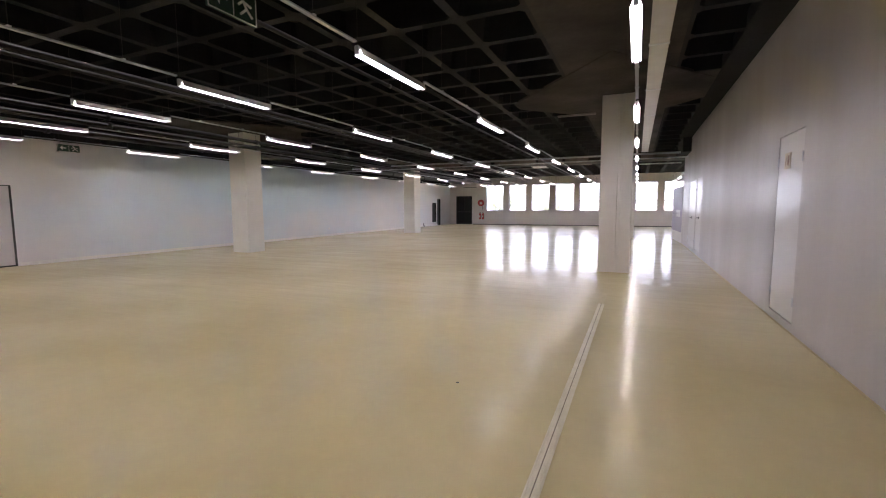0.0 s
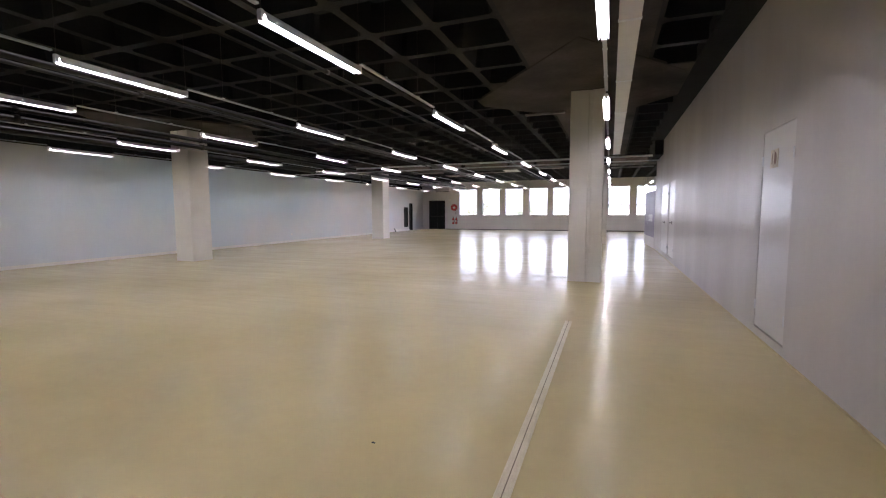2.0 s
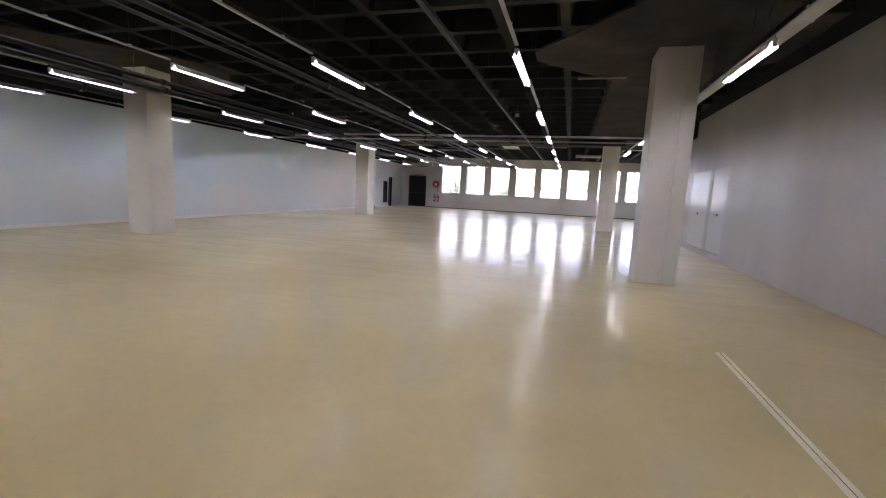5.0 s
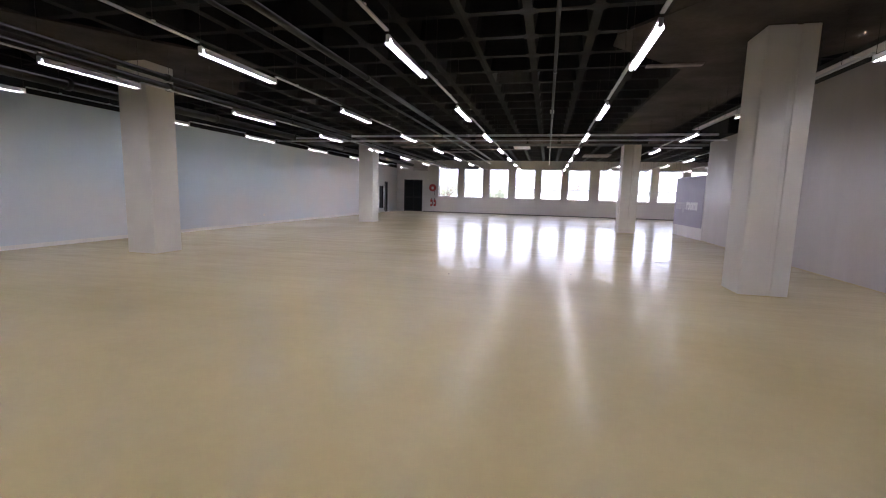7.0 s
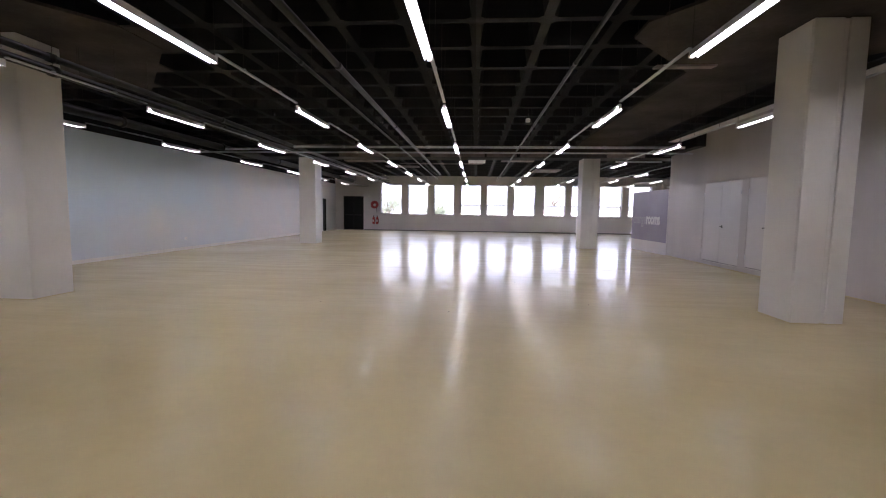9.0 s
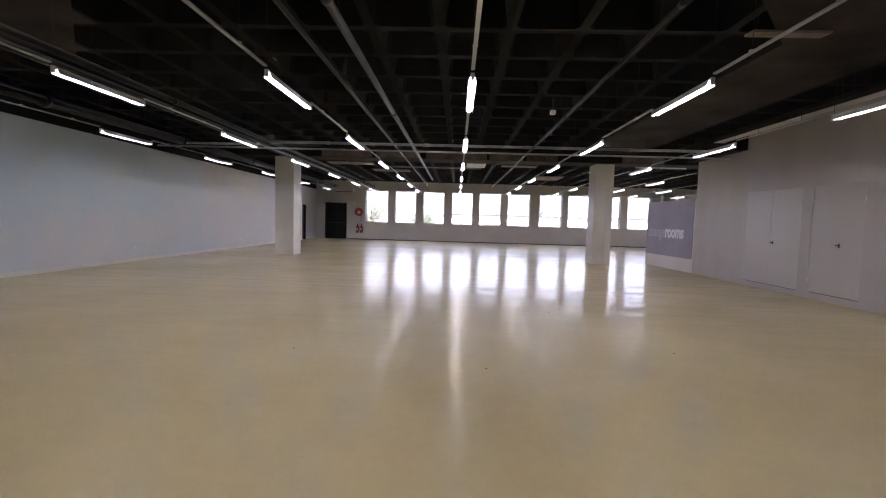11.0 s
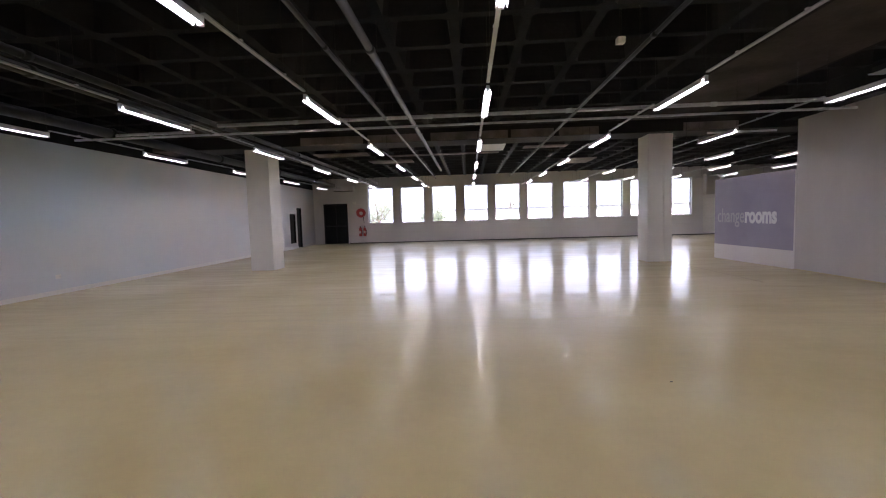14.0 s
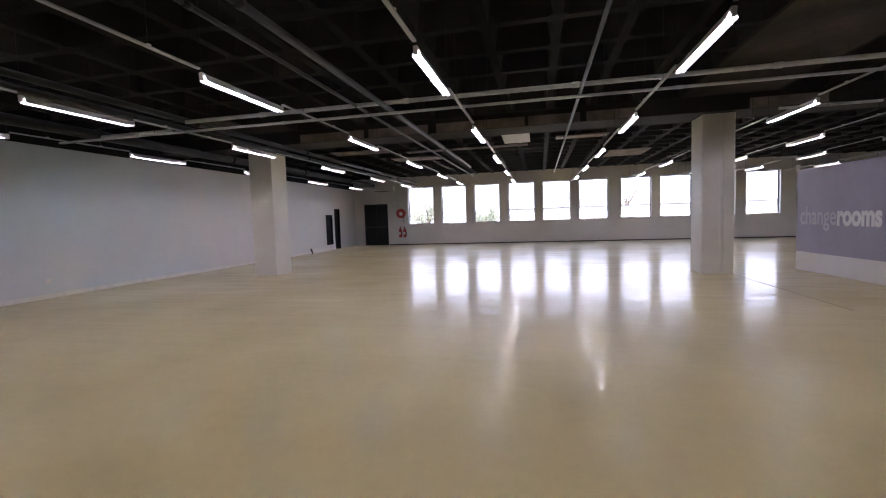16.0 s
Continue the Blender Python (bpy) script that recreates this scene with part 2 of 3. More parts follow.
def tube_between(bm, a, b, r, sides=12, mat=0, r2=None):
    """A capped round bar from a to b."""
    a, b = Vector(a), Vector(b)
    q = (b - a).to_track_quat("Z", "Y")
    rings = []
    for p, rad in ((a, r), (b, r if r2 is None else r2)):
        rings.append([bm.verts.new(p + q @ Vector((rad * math.cos(2 * math.pi * i / sides), rad * math.sin(2 * math.pi * i / sides), 0))) for i in range(sides)])
    for i in range(sides):
        j = (i + 1) % sides
        f = bm.faces.new((rings[0][i], rings[0][j], rings[1][j], rings[1][i]))
        f.smooth, f.material_index = True, mat
    bm.faces.new(rings[0][::-1]).material_index = mat
    bm.faces.new(rings[1]).material_index = mat


def finish(name, bm, mats, parent=None, bevel=0.0, at=None):
    me = bpy.data.meshes.new(name)
    bmesh.ops.recalc_face_normals(bm, faces=bm.faces[:])
    bm.to_mesh(me)
    bm.free()
    for m in mats if isinstance(mats, (list, tuple)) else [mats]:
        me.materials.append(m)
    ob = new(name, me)
    if at is not None:
        ob.matrix_basis = at
    if parent is not None:
        ob.parent = parent
    if bevel:
        mod = ob.modifiers.new("bevel", "BEVEL")
        mod.width, mod.segments, mod.limit_method = bevel, 2, "ANGLE"
    return ob


def boxes(name, spans, mats, parent=None, bevel=0.0, at=None):
    bm = bmesh.new()
    for s in spans:
        box(bm, *s)
    return finish(name, bm, mats, parent, bevel, at)


def root(name, at, label, category, group=""):
    ob = new(name)
    ob.empty_display_size = 0.1
    ob.matrix_basis = at
    return tagged(ob, label, category, group)


# ---------------------------------------------------------------- plan
EAST, NORTH, SOUTH = 3.27, 31.63, -7.0
FAR_EAST = 15.0
SOFFIT = 3.68
HANG = SOFFIT + 0.345   # where hangers meet the coffers' tops
COLS_X, COLS_Y = (-9.872, 0.969), (7.836, 18.826)
WEST_AT = pose(-11.93, 0, 0, 0, 0, 1.25)   # the west wall leans a little off the grid

# ---------------------------------------------------------------- floor
bm = bmesh.new()
box(bm, (-14.5, SOUTH - 0.3, -0.25), (FAR_EAST + 0.3, NORTH + 0.3, 0))
tagged(finish("floor", bm, FLOOR), "glossy cream epoxy floor with window reflections", "floor", kind="structure")

# ---------------------------------------------------------------- walls
# west wall: white up to a black band, with two dark openings near the far corner and one doorway near the start
wz = 3.12
bm = bmesh.new()
for y0, y1, z0, z1 in ((-8, 2.35, 0, wz), (2.35, 3.45, 1.95, wz), (3.45, 28.0, 0, wz), (28.0, 28.7, 0, 0.27), (28.0, 28.7, 1.74, wz),
                       (28.7, 28.95, 0, wz), (28.95, 29.55, 2.05, wz), (29.55, 31.95, 0, wz)):
    box(bm, (-0.25, y0, z0), (0, y1, z1))
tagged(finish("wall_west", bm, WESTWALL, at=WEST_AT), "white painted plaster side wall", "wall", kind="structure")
bm = bmesh.new()
box(bm, (-0.25, -8, wz), (-0.012, 31.95, 4.4))
tagged(finish("wall_west_upper", bm, BLACK, at=WEST_AT), "black painted band above the white wall", "wall", kind="structure")
bm = bmesh.new()
for y0, y1 in ((-8, 2.3), (3.5, 28.94), (29.56, 31.5)):
    box(bm, (0, y0, 0), (0.03, y1, 0.085))
tagged(finish("baseboard_west", bm, SIGNWHITE, at=WEST_AT), "thin white skirting along the side wall", "skirting", kind="structure")

# north wall with ten windows
WIN = ((-9.45, -8.03), (-7.57, -6.24), (-5.78, -4.44), (-3.97, -2.63), (-2.23, -0.85), (-0.44, 0.96), (1.56, 2.96), (3.36, 4.76), (5.2, 6.6), (7.06, 8.46))
SILL, HEAD = 1.11, 3.13
bm = bmesh.new()
box(bm, (-14.5, NORTH, 0), (-12.06, NORTH + 0.3, 4.4))
box(bm, (-12.06, NORTH, 2.3), (-10.66, NORTH + 0.3, 4.4))
box(bm, (-10.66, NORTH, 0), (WIN[0][0], NORTH + 0.3, 4.4))
for i, (a, b) in enumerate(WIN):
    nxt = WIN[i + 1][0] if i < 9 else FAR_EAST + 0.3
    box(bm, (a, NORTH, 0), (b, NORTH + 0.3, SILL))
    box(bm, (a, NORTH, HEAD), (b, NORTH + 0.3, 4.4))
    box(bm, (b, NORTH, 0), (nxt, NORTH + 0.3, 4.4))
tagged(finish("wall_north", bm, WALL), "white plaster wall below and between a row of windows", "wall", kind="structure")
bm = bmesh.new()
box(bm, (-10.6, NORTH - 0.014, 0), (FAR_EAST, NORTH, 0.045))
tagged(finish("baseboard_north", bm, DUCTBLACK), "dark skirting line under the windows", "skirting", kind="structure")


def window(i, a, b):
    """An aluminium casement in the opening: outer frame, a pane and a sill."""
    w = root(f"window_{i}", pose(a, NORTH, SILL), "dark aluminium framed window with clear panes", "window", "row of windows")
    w["kind"] = "structure"
    wide, high, y = b - a, HEAD - SILL, 0.16
    boxes("frame", (((0, y, 0), (0.04, y + 0.06, high)), ((wide - 0.04, y, 0), (wide, y + 0.06, high)), ((0.04, y, 0), (wide - 0.04, y + 0.06, 0.045)),
                    ((0.04, y, high - 0.045), (wide - 0.04, y + 0.06, high))), FRAME, w, 0.004)
    p = boxes("pane", (((0.04, y + 0.03, 0.045), (wide - 0.04, y + 0.036, high - 0.045)),), GLASS, w)
    p.visible_shadow = False
    boxes("sill", (((0, 0.004, 0.002), (wide, y, 0.012)),), TRAYPAINT, w, 0.003)


for i, (a, b) in enumerate(WIN):
    window(i + 1, a, b)

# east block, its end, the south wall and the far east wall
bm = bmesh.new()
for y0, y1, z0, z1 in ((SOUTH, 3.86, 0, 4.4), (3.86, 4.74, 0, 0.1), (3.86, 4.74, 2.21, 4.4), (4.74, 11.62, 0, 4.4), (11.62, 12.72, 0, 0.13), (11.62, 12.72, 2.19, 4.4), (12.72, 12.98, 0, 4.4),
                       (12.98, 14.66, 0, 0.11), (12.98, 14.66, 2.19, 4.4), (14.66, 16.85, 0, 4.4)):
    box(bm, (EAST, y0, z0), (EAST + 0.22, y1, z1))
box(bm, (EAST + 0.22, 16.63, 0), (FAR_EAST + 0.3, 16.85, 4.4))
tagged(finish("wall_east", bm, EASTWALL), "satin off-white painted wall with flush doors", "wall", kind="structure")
# South wall stays out of view; added to close the room against outside light.
bm = bmesh.new()
box(bm, (-14.5, SOUTH - 0.3, 0), (EAST + 0.22, SOUTH, 4.4))
tagged(finish("wall_south", bm, WALL), "unseen white wall closing the room behind the start", "wall", kind="structure")
bm = bmesh.new()
box(bm, (FAR_EAST, 16.85, 0), (FAR_EAST + 0.3, NORTH, 4.4))
tagged(finish("wall_far_east", bm, WALL), "white painted wall of the side bay", "wall", kind="structure")
bm = bmesh.new()
box(bm, (EAST - 0.26, 14.75, 3.2), (EAST, 16.95, SOFFIT))
tagged(finish("bulkhead", bm, DUSTYLIFT, bevel=0.01), "dark boxed bulkhead at the top of the wall", "bulkhead", kind="structure")


def flush_door(name, y0, y1, z0, z1, leaves, handle_y, label):
    """A flush door in the east wall: dark gaps round thin leaves, hinges, and a lever handle."""
    d = root(name, pose(EAST, y0, z0), label, "door")
    d["kind"] = "structure"
    wide, high = y1 - y0, z1 - z0
    boxes("gap", (((0.05, 0, 0), (0.09, wide, high)),), GAPDARK, d)
    step = wide / leaves
    for k in range(leaves):
        boxes("leaf", (((0.004, k * step + 0.003, 0.018), (0.05, (k + 1) * step - 0.003, high - 0.003)),), DOORPAINT, d, 0.003)
    for y in (0.012, wide - 0.012):
        for z in (0.25, high - 0.3):
            bm2 = bmesh.new()
            tube_between(bm2, (-0.002, y, z - 0.05), (-0.002, y, z + 0.05), 0.008, 8)
            finish("hinge", bm2, STEEL, d)
    if handle_y is not None:
        y = handle_y - y0
        bm2 = bmesh.new()
        box(bm2, (-0.006, y - 0.014, 0.9), (0.004, y + 0.014, 0.975))
        tube_between(bm2, (0, y, 0.94), (-0.05, y, 0.94), 0.009, 8)
        tube_between(bm2, (-0.05, y - 0.008, 0.94), (-0.05, y + 0.02, 0.94), 0.009, 8)
        finish("handle", bm2, DARKDOOR, d)
    return d


d1 = flush_door("door_1", 3.86, 4.74, 0.1, 2.21, 1, None, "off-white flush toilet door in the wall, closed")
flush_door("door_2", 11.62, 12.72, 0.13, 2.19, 1, 12.08, "off-white flush service door, closed, above a low sill")
flush_door("door_3", 12.98, 14.66, 0.11, 2.19, 2, 13.72, "off-white flush double service door, closed, above a low sill")

# thin line of old sealant where wall and floor meet
bm = bmesh.new()
for y0, y1 in ((SOUTH, 16.85),):
    box(bm, (EAST - 0.008, y0, 0), (EAST, y1, 0.016))
tagged(finish("baseboard_east", bm, JOINTFILL), "thin brownish sealant bead at the foot of the wall", "skirting", kind="structure")

# toilet sign on the first door
s = root("toilet_sign", pose(EAST - 0.003, 4.38, 1.815), "two small cream cards with brown shapes on the door", "sign")
boxes("plate", (((-0.002, -0.1, 0), (0.006, -0.008, 0.18)), ((-0.002, 0.008, 0), (0.006, 0.1, 0.18))), SIGNCREAM, s)
bm = bmesh.new()
for cy, rx, rz in ((0.045, 0.014, 0.06), (-0.045, 0.036, 0.065)):
    vs = [bm.verts.new((-0.0045, cy + rx * math.cos(k * math.pi / 8), 0.09 + rz * math.sin(k * math.pi / 8))) for k in range(16)]
    bm.faces.new(vs)
finish("shape", bm, BROWN, s)

# dark double door in the north wall and its sign lamp, the dark openings of the west wall
d = root("door_4", pose(-12.06, NORTH, 0), "charcoal double exit door, closed, in the end wall", "door")
d["kind"] = "structure"
boxes("frame", (((0, 0.03, 0), (0.05, 0.2, 2.3)), ((1.35, 0.03, 0), (1.4, 0.2, 2.3)), ((0.05, 0.03, 2.25), (1.35, 0.2, 2.3))), DARKDOOR, d, 0.004)
for k in range(2):
    boxes("leaf", (((0.055 + k * 0.646, 0.09, 0.01), (0.695 + k * 0.646, 0.135, 2.245)),), DARKDOOR, d, 0.004)
# Unseen panel added behind the leaves to stop daylight leaking through their gaps.
boxes("backing", (((0.0, 0.21, 0), (1.4, 0.25, 2.3)),), DARKDOOR, d)
boxes("push_bar", (((0.12, 0.03, 1.0), (0.64, 0.08, 1.05)), ((0.76, 0.03, 1.0), (1.28, 0.08, 1.05))), DUCTBLACK, d, 0.01)
d = root("door_5", WEST_AT @ pose(0, 28.95, 0), "dark charcoal door set in the side wall", "door")
d["kind"] = "structure"
boxes("leaf", (((-0.12, 0.01, 0.01), (-0.07, 0.59, 2.04)),), DARKDOOR, d, 0.004)
boxes("frame", (((-0.2, 0, 0), (0.015, 0.03, 2.05)), ((-0.2, 0.57, 0), (0.015, 0.6, 2.05)), ((-0.2, 0.03, 2.02), (0.015, 0.57, 2.05))), DARKDOOR, d)
d = root("service_hatch", WEST_AT @ pose(0, 28.0, 0.27), "dark recessed service hatch in the side wall", "hatch")
boxes("leaf", (((-0.1, 0.01, 0.01), (-0.06, 0.69, 1.46)),), DARKDOOR, d, 0.004)
boxes("frame", (((-0.12, 0, 0), (0.012, 0.03, 1.47)), ((-0.12, 0.67, 0), (0.012, 0.7, 1.47)), ((-0.12, 0.03, 1.44), (0.012, 0.67, 1.47)), ((-0.12, 0.03, 0), (0.012, 0.67, 0.03))), DARKDOOR, d)
d = root("door_6", WEST_AT @ pose(0, 2.35, 0), "pale lift-style door in a thin dark frame", "door")
d["kind"] = "structure"
boxes("leaf", (((-0.1, 0.02, 0.03), (-0.05, 1.08, 1.93)),), DOORPAINT, d, 0.004)
boxes("frame", (((-0.15, 0, 0), (0.006, 0.02, 1.95)), ((-0.15, 1.08, 0), (0.006, 1.1, 1.95)), ((-0.15, 0.02, 1.93), (0.006, 1.08, 1.95)), ((-0.15, 0.02, 0), (0.0, 1.08, 0.03))), GAPDARK, d)

# ---------------------------------------------------------------- ceiling: coffered slab in one mesh
PX, PY = 0.87, 0.9
bm = bmesh.new()


def quad(pts, mat):
    bm.faces.new([bm.verts.new(p) for p in pts]).material_index = mat


def solid(x, y):
    """Solid heads round the columns and a solid strip over the column line by the east wall."""
    if 0.55 < x < 2.3 and y < 19.5:
        return True
    for cx in (-9.55, 1.28):
        for cy in (8.15, 19.17):
            if abs(x - cx) + abs(y - cy) < 2.2:
                return True
    return False


nx0, nx1 = -16, 18
for i in range(nx0, nx1):
    for j in range(-18, 26):
        x0, y0 = -0.40 + i * PX, 8.7 + j * PY
        x1, y1 = x0 + PX, y0 + PY
        if x1 < -15 or y0 > NORTH + 0.2 or y1 < SOUTH - 0.5:
            continue
        rim_mat, well_mat = (0, 1) if y0 > 9.5 else (1 if x0 > -3.2 else 0, 0)   # dusty ribs over the start; far wells lightened to offset the shade inside them
        if solid((x0 + x1) / 2, (y0 + y1) / 2):
            quad(((x0, y0, SOFFIT), (x0, y1, SOFFIT), (x1, y1, SOFFIT), (x1, y0, SOFFIT)), 2)
            continue
        r, c, t, zt = 0.06, 0.055, 0.045, SOFFIT + 0.34
        outer = [(x0, y0), (x1, y0), (x1, y1), (x0, y1)]
        a0, b0, a1, b1 = x0 + r, y0 + r, x1 - r, y1 - r
        rim = [(a0 + c, b0), (a1 - c, b0), (a1, b0 + c), (a1, b1 - c), (a1 - c, b1), (a0 + c, b1), (a0, b1 - c), (a0, b0 + c)]
        mx, my = (x0 + x1) / 2, (y0 + y1) / 2
        top = [(mx + (px - mx) * 0.86, my + (py - my) * 0.86, zt) for px, py in rim]
        vo = [bm.verts.new((*p, SOFFIT)) for p in outer]
        vr = [bm.verts.new((*p, SOFFIT)) for p in rim]
        vt = [bm.verts.new(p) for p in top]
        for k in range(4):
            m0, m1 = vr[2 * k], vr[(2 * k + 1) % 8]
            bm.faces.new((vo[k], vo[(k + 1) % 4], m1, m0)).material_index = rim_mat
            bm.faces.new((vo[(k + 1) % 4], vr[(2 * k + 2) % 8], m1)).material_index = rim_mat
        for k in range(8):
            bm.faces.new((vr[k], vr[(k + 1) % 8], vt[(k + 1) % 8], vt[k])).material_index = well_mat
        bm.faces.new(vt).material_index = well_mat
box(bm, (-15.5, SOUTH - 0.5, SOFFIT + 0.5), (FAR_EAST + 0.5, NORTH + 0.4, SOFFIT + 0.75), 0)
tagged(finish("ceiling", bm, [BLACK, DUSTYLIFT, HEADPAINT]), "black painted coffered concrete ceiling", "ceiling", kind="structure")

# worn solid heads over the near columns
for cx, cy in ((1.28, 8.15), (-9.55, 8.15)):
    bm = bmesh.new()
    ring = ((cx, cy - 2.95), (cx + 1.9, cy - 0.4), (cx + 1.9, cy + 0.4), (cx, cy + 2.6), (cx - 2.18, cy + 0.25), (cx - 2.18, cy - 0.25))
    lo = [bm.verts.new((x, y, SOFFIT - 0.012)) for x, y in ring]
    hi = [bm.verts.new((x, y, SOFFIT + 0.03)) for x, y in ring]
    bm.faces.new(lo[::-1])
    bm.faces.new(hi)
    for k in range(6):
        bm.faces.new((lo[k], lo[(k + 1) % 6], hi[(k + 1) % 6], hi[k]))
    tagged(finish("column_head", bm, HEADPAINT), "worn black and brown solid slab over a column", "ceiling", kind="structure")

# edge strip of the slab along the east wall
bm = bmesh.new()
box(bm, (2.9, SOUTH, SOFFIT - 0.014), (EAST, 14.75, SOFFIT + 0.2))
tagged(finish("trim_slab_edge", bm, BLACK), "black painted slab edge along the wall", "ceiling", kind="structure")

# drop beam on the far column line
bm = bmesh.new()
box(bm, (-12.4, 18.62, 3.36), (FAR_EAST, 19.5, SOFFIT + 0.02))
tagged(finish("beam", bm, BEAMPAINT, bevel=0.01), "dusty dark concrete drop beam", "beam", kind="structure")
for x0, x1 in ((-8.2, -6.5), (-6.38, -4.9), (-4.7, -2.68), (-2.6, -1.5), (-1.37, -0.36), (1.75, 3.1)):
    b = root("beam_board", pose(x0, 18.62, 3.37), "bare pinkish-grey board fixed to the beam's face", "board", "boards on the beam")
    boxes("board", (((0, -0.014, 0), (x1 - x0, -0.002, 0.2)),), RAWBOARD, b, 0.003)


# ---------------------------------------------------------------- columns
def column(x, y, top, grooved, wide=0.62, deep=0.65):
    c = root("column", pose(x, y, 0), "square off-white painted concrete column" + (" with a vertical groove" if grooved else ""), "column", "columns of the hall")
    bm = bmesh.new()
    if grooved:
        box(bm, (0, 0.03, 0), (wide, deep, top))
        box(bm, (0, 0, 0), (0.34, 0.03, top))
        box(bm, (0.40, 0, 0), (wide, 0.03, top))
    else:
        box(bm, (0, 0, 0), (wide, deep, top))
    finish("shaft", bm, COLUMN, c, 0.012)
    boxes("base_bead", (((-0.012, -0.012, 0), (wide + 0.012, deep + 0.012, 0.01)),), JOINTFILL, c, 0.003)
    return c


column(COLS_X[0], COLS_Y[0], SOFFIT - 0.014, False, 0.655, 0.64)
column(COLS_X[0], COLS_Y[1], 3.358, False, 0.655, 0.69)
column(COLS_X[1], COLS_Y[0], SOFFIT - 0.014, True, 0.618, 0.63)
column(COLS_X[1], COLS_Y[1], 3.358, True, 0.618, 0.69)


# ---------------------------------------------------------------- lamps
ROWS_X = (-10.75, -8.28, -5.8, -3.48, -0.86, 1.64, 3.68, 5.7, 8.1, 10.5)
PITCH = 3.6
LAMP_Y = [-5.4 + PITCH * k for k in range(11)]
LEN = 1.46


def wire_mesh(name, high, r, mat):
    """An upright wire, as mesh data that its repeats share."""
    bm = bmesh.new()
    tube_between(bm, (0, 0, 0), (0, 0, high), r, 6)
    me = bpy.data.meshes.new(name)
    bm.to_mesh(me)
    bm.free()
    me.materials.append(mat)
    return me


def part(name, me, parent, place):
    ob = new(name, me)
    ob.parent = parent
    ob.location = place
    return ob


def batten():
    """A tube between the opal wings of a slim white batten, which cut its light off sideways, with lamp holders, hung by two wires."""
    o = root("batten_lamp", pose(0, 0, 2.9), "lit fluorescent tube in a slim white batten", "lamp", "rows of tube lamps")
    bm = bmesh.new()
    box(bm, (-0.022, 0.0, 0.03), (0.022, LEN, 0.054))
    finish("housing", bm, CAP, o)
    bm = bmesh.new()
    for side in (-1, 1):
        pts = ((0.022, 0.044), (0.046, -0.021), (0.043, -0.022), (0.020, 0.040))
        ends = [[bm.verts.new((side * x, y, z)) for x, z in pts] for y in (0.036, LEN - 0.036)]
        for k in range(4):
            bm.faces.new((ends[0][k], ends[0][(k + 1) % 4], ends[1][(k + 1) % 4], ends[1][k]))
        bm.faces.new(ends[0][::-1])
        bm.faces.new(ends[1])
    finish("reflector", bm, OPAL, o)
    holder = bpy.data.meshes.new("lamp_holder")
    bm = bmesh.new()
    box(bm, (-0.02, 0, -0.016), (0.02, 0.035, 0.062))
    bm.to_mesh(holder)
    bm.free()
    holder.materials.append(CAP)
    for y in (0.0, LEN - 0.035):
        part("lamp_holder", holder, o, (0, y, 0))
    bm = bmesh.new()
    tube_between(bm, (0, 0.036, 0.008), (0, LEN - 0.036, 0.008), 0.018, 12)
    finish("tube", bm, TUBE, o)
    for y in (0.02, LEN - 0.02):
        part("wire", WIRE, o, (0, y, 0.052))
    return o


WIRE = wire_mesh("wire", HANG - 2.952, 0.003, DUCTBLACK)
first = None
for x in ROWS_X:
    for y in LAMP_Y:
        if x > 3.2 and y < 19 or y + LEN > NORTH - 0.3:
            continue
        at = pose(x, y, 2.9)
        if first is None:
            first = batten()
            first.matrix_basis = at
        else:
            copy_thing(first, at)
bm = bmesh.new()
box(bm, (-0.02, 0, -0.016), (0.02, PITCH - LEN - 0.04, 0.0))
CHANNEL = finish("channel", bm, CHANNELPAINT)
bm = bmesh.new()
box(bm, (-0.026, -0.015, 0.0), (0.026, 0.015, 0.012))
CLIP = finish("clip", bm, STEEL)
HANGER = wire_mesh("hanger", HANG - 3.0, 0.003, DUCTBLACK)
for x in ROWS_X:
    t = root("trunking", pose(x, 0, 3.0), "slim white lighting trunking linking the tube lamps", "trunking", "lighting trunking")
    for y in LAMP_Y:
        y0 = y + LEN + 0.02
        if x > 3.2 and y < 16 or y0 + 2.1 > NORTH:
            continue
        part("channel", CHANNEL.data, t, (0, y0, 0))
        for yy in (y0 + 0.55, y0 + 1.5):
            part("hanger", HANGER, t, (0, yy, 0.0))
            part("clip", CLIP.data, t, (0, yy, 0.001))
bpy.data.objects.remove(CHANNEL)
bpy.data.objects.remove(CLIP)

# ---------------------------------------------------------------- services under the ceiling
ct = root("cable_tray", pose(0, 0, 0), "white lidded cable tray along the column line", "cable tray")
LID = boxes("lid", (((1.76, 0, 3.12), (1.95, 1.96, 3.128)),), TRAYPAINT)
BODY = boxes("body", (((1.768, 0, 3.128), (1.942, 1.96, 3.2)),), DUCTBLACK)
JOINT = boxes("joint", (((1.752, 1.96, 3.115), (1.958, 2.0, 3.13)),), STEEL)
ROD = wire_mesh("rod", SOFFIT - 3.2, 0.005, DUCTBLACK)
for k in range(9):
    part("lid", LID.data, ct, (0, -4.5 + 2 * k, 0))
    part("body", BODY.data, ct, (0, -4.5 + 2 * k, 0))
    part("joint", JOINT.data, ct, (0, -4.5 + 2 * k, 0))
    for x in (1.78, 1.93):
        part("rod", ROD, ct, (x, -3.5 + 2 * k, 3.2))
bpy.data.objects.remove(LID)
bpy.data.objects.remove(JOINT)
bpy.data.objects.remove(BODY)


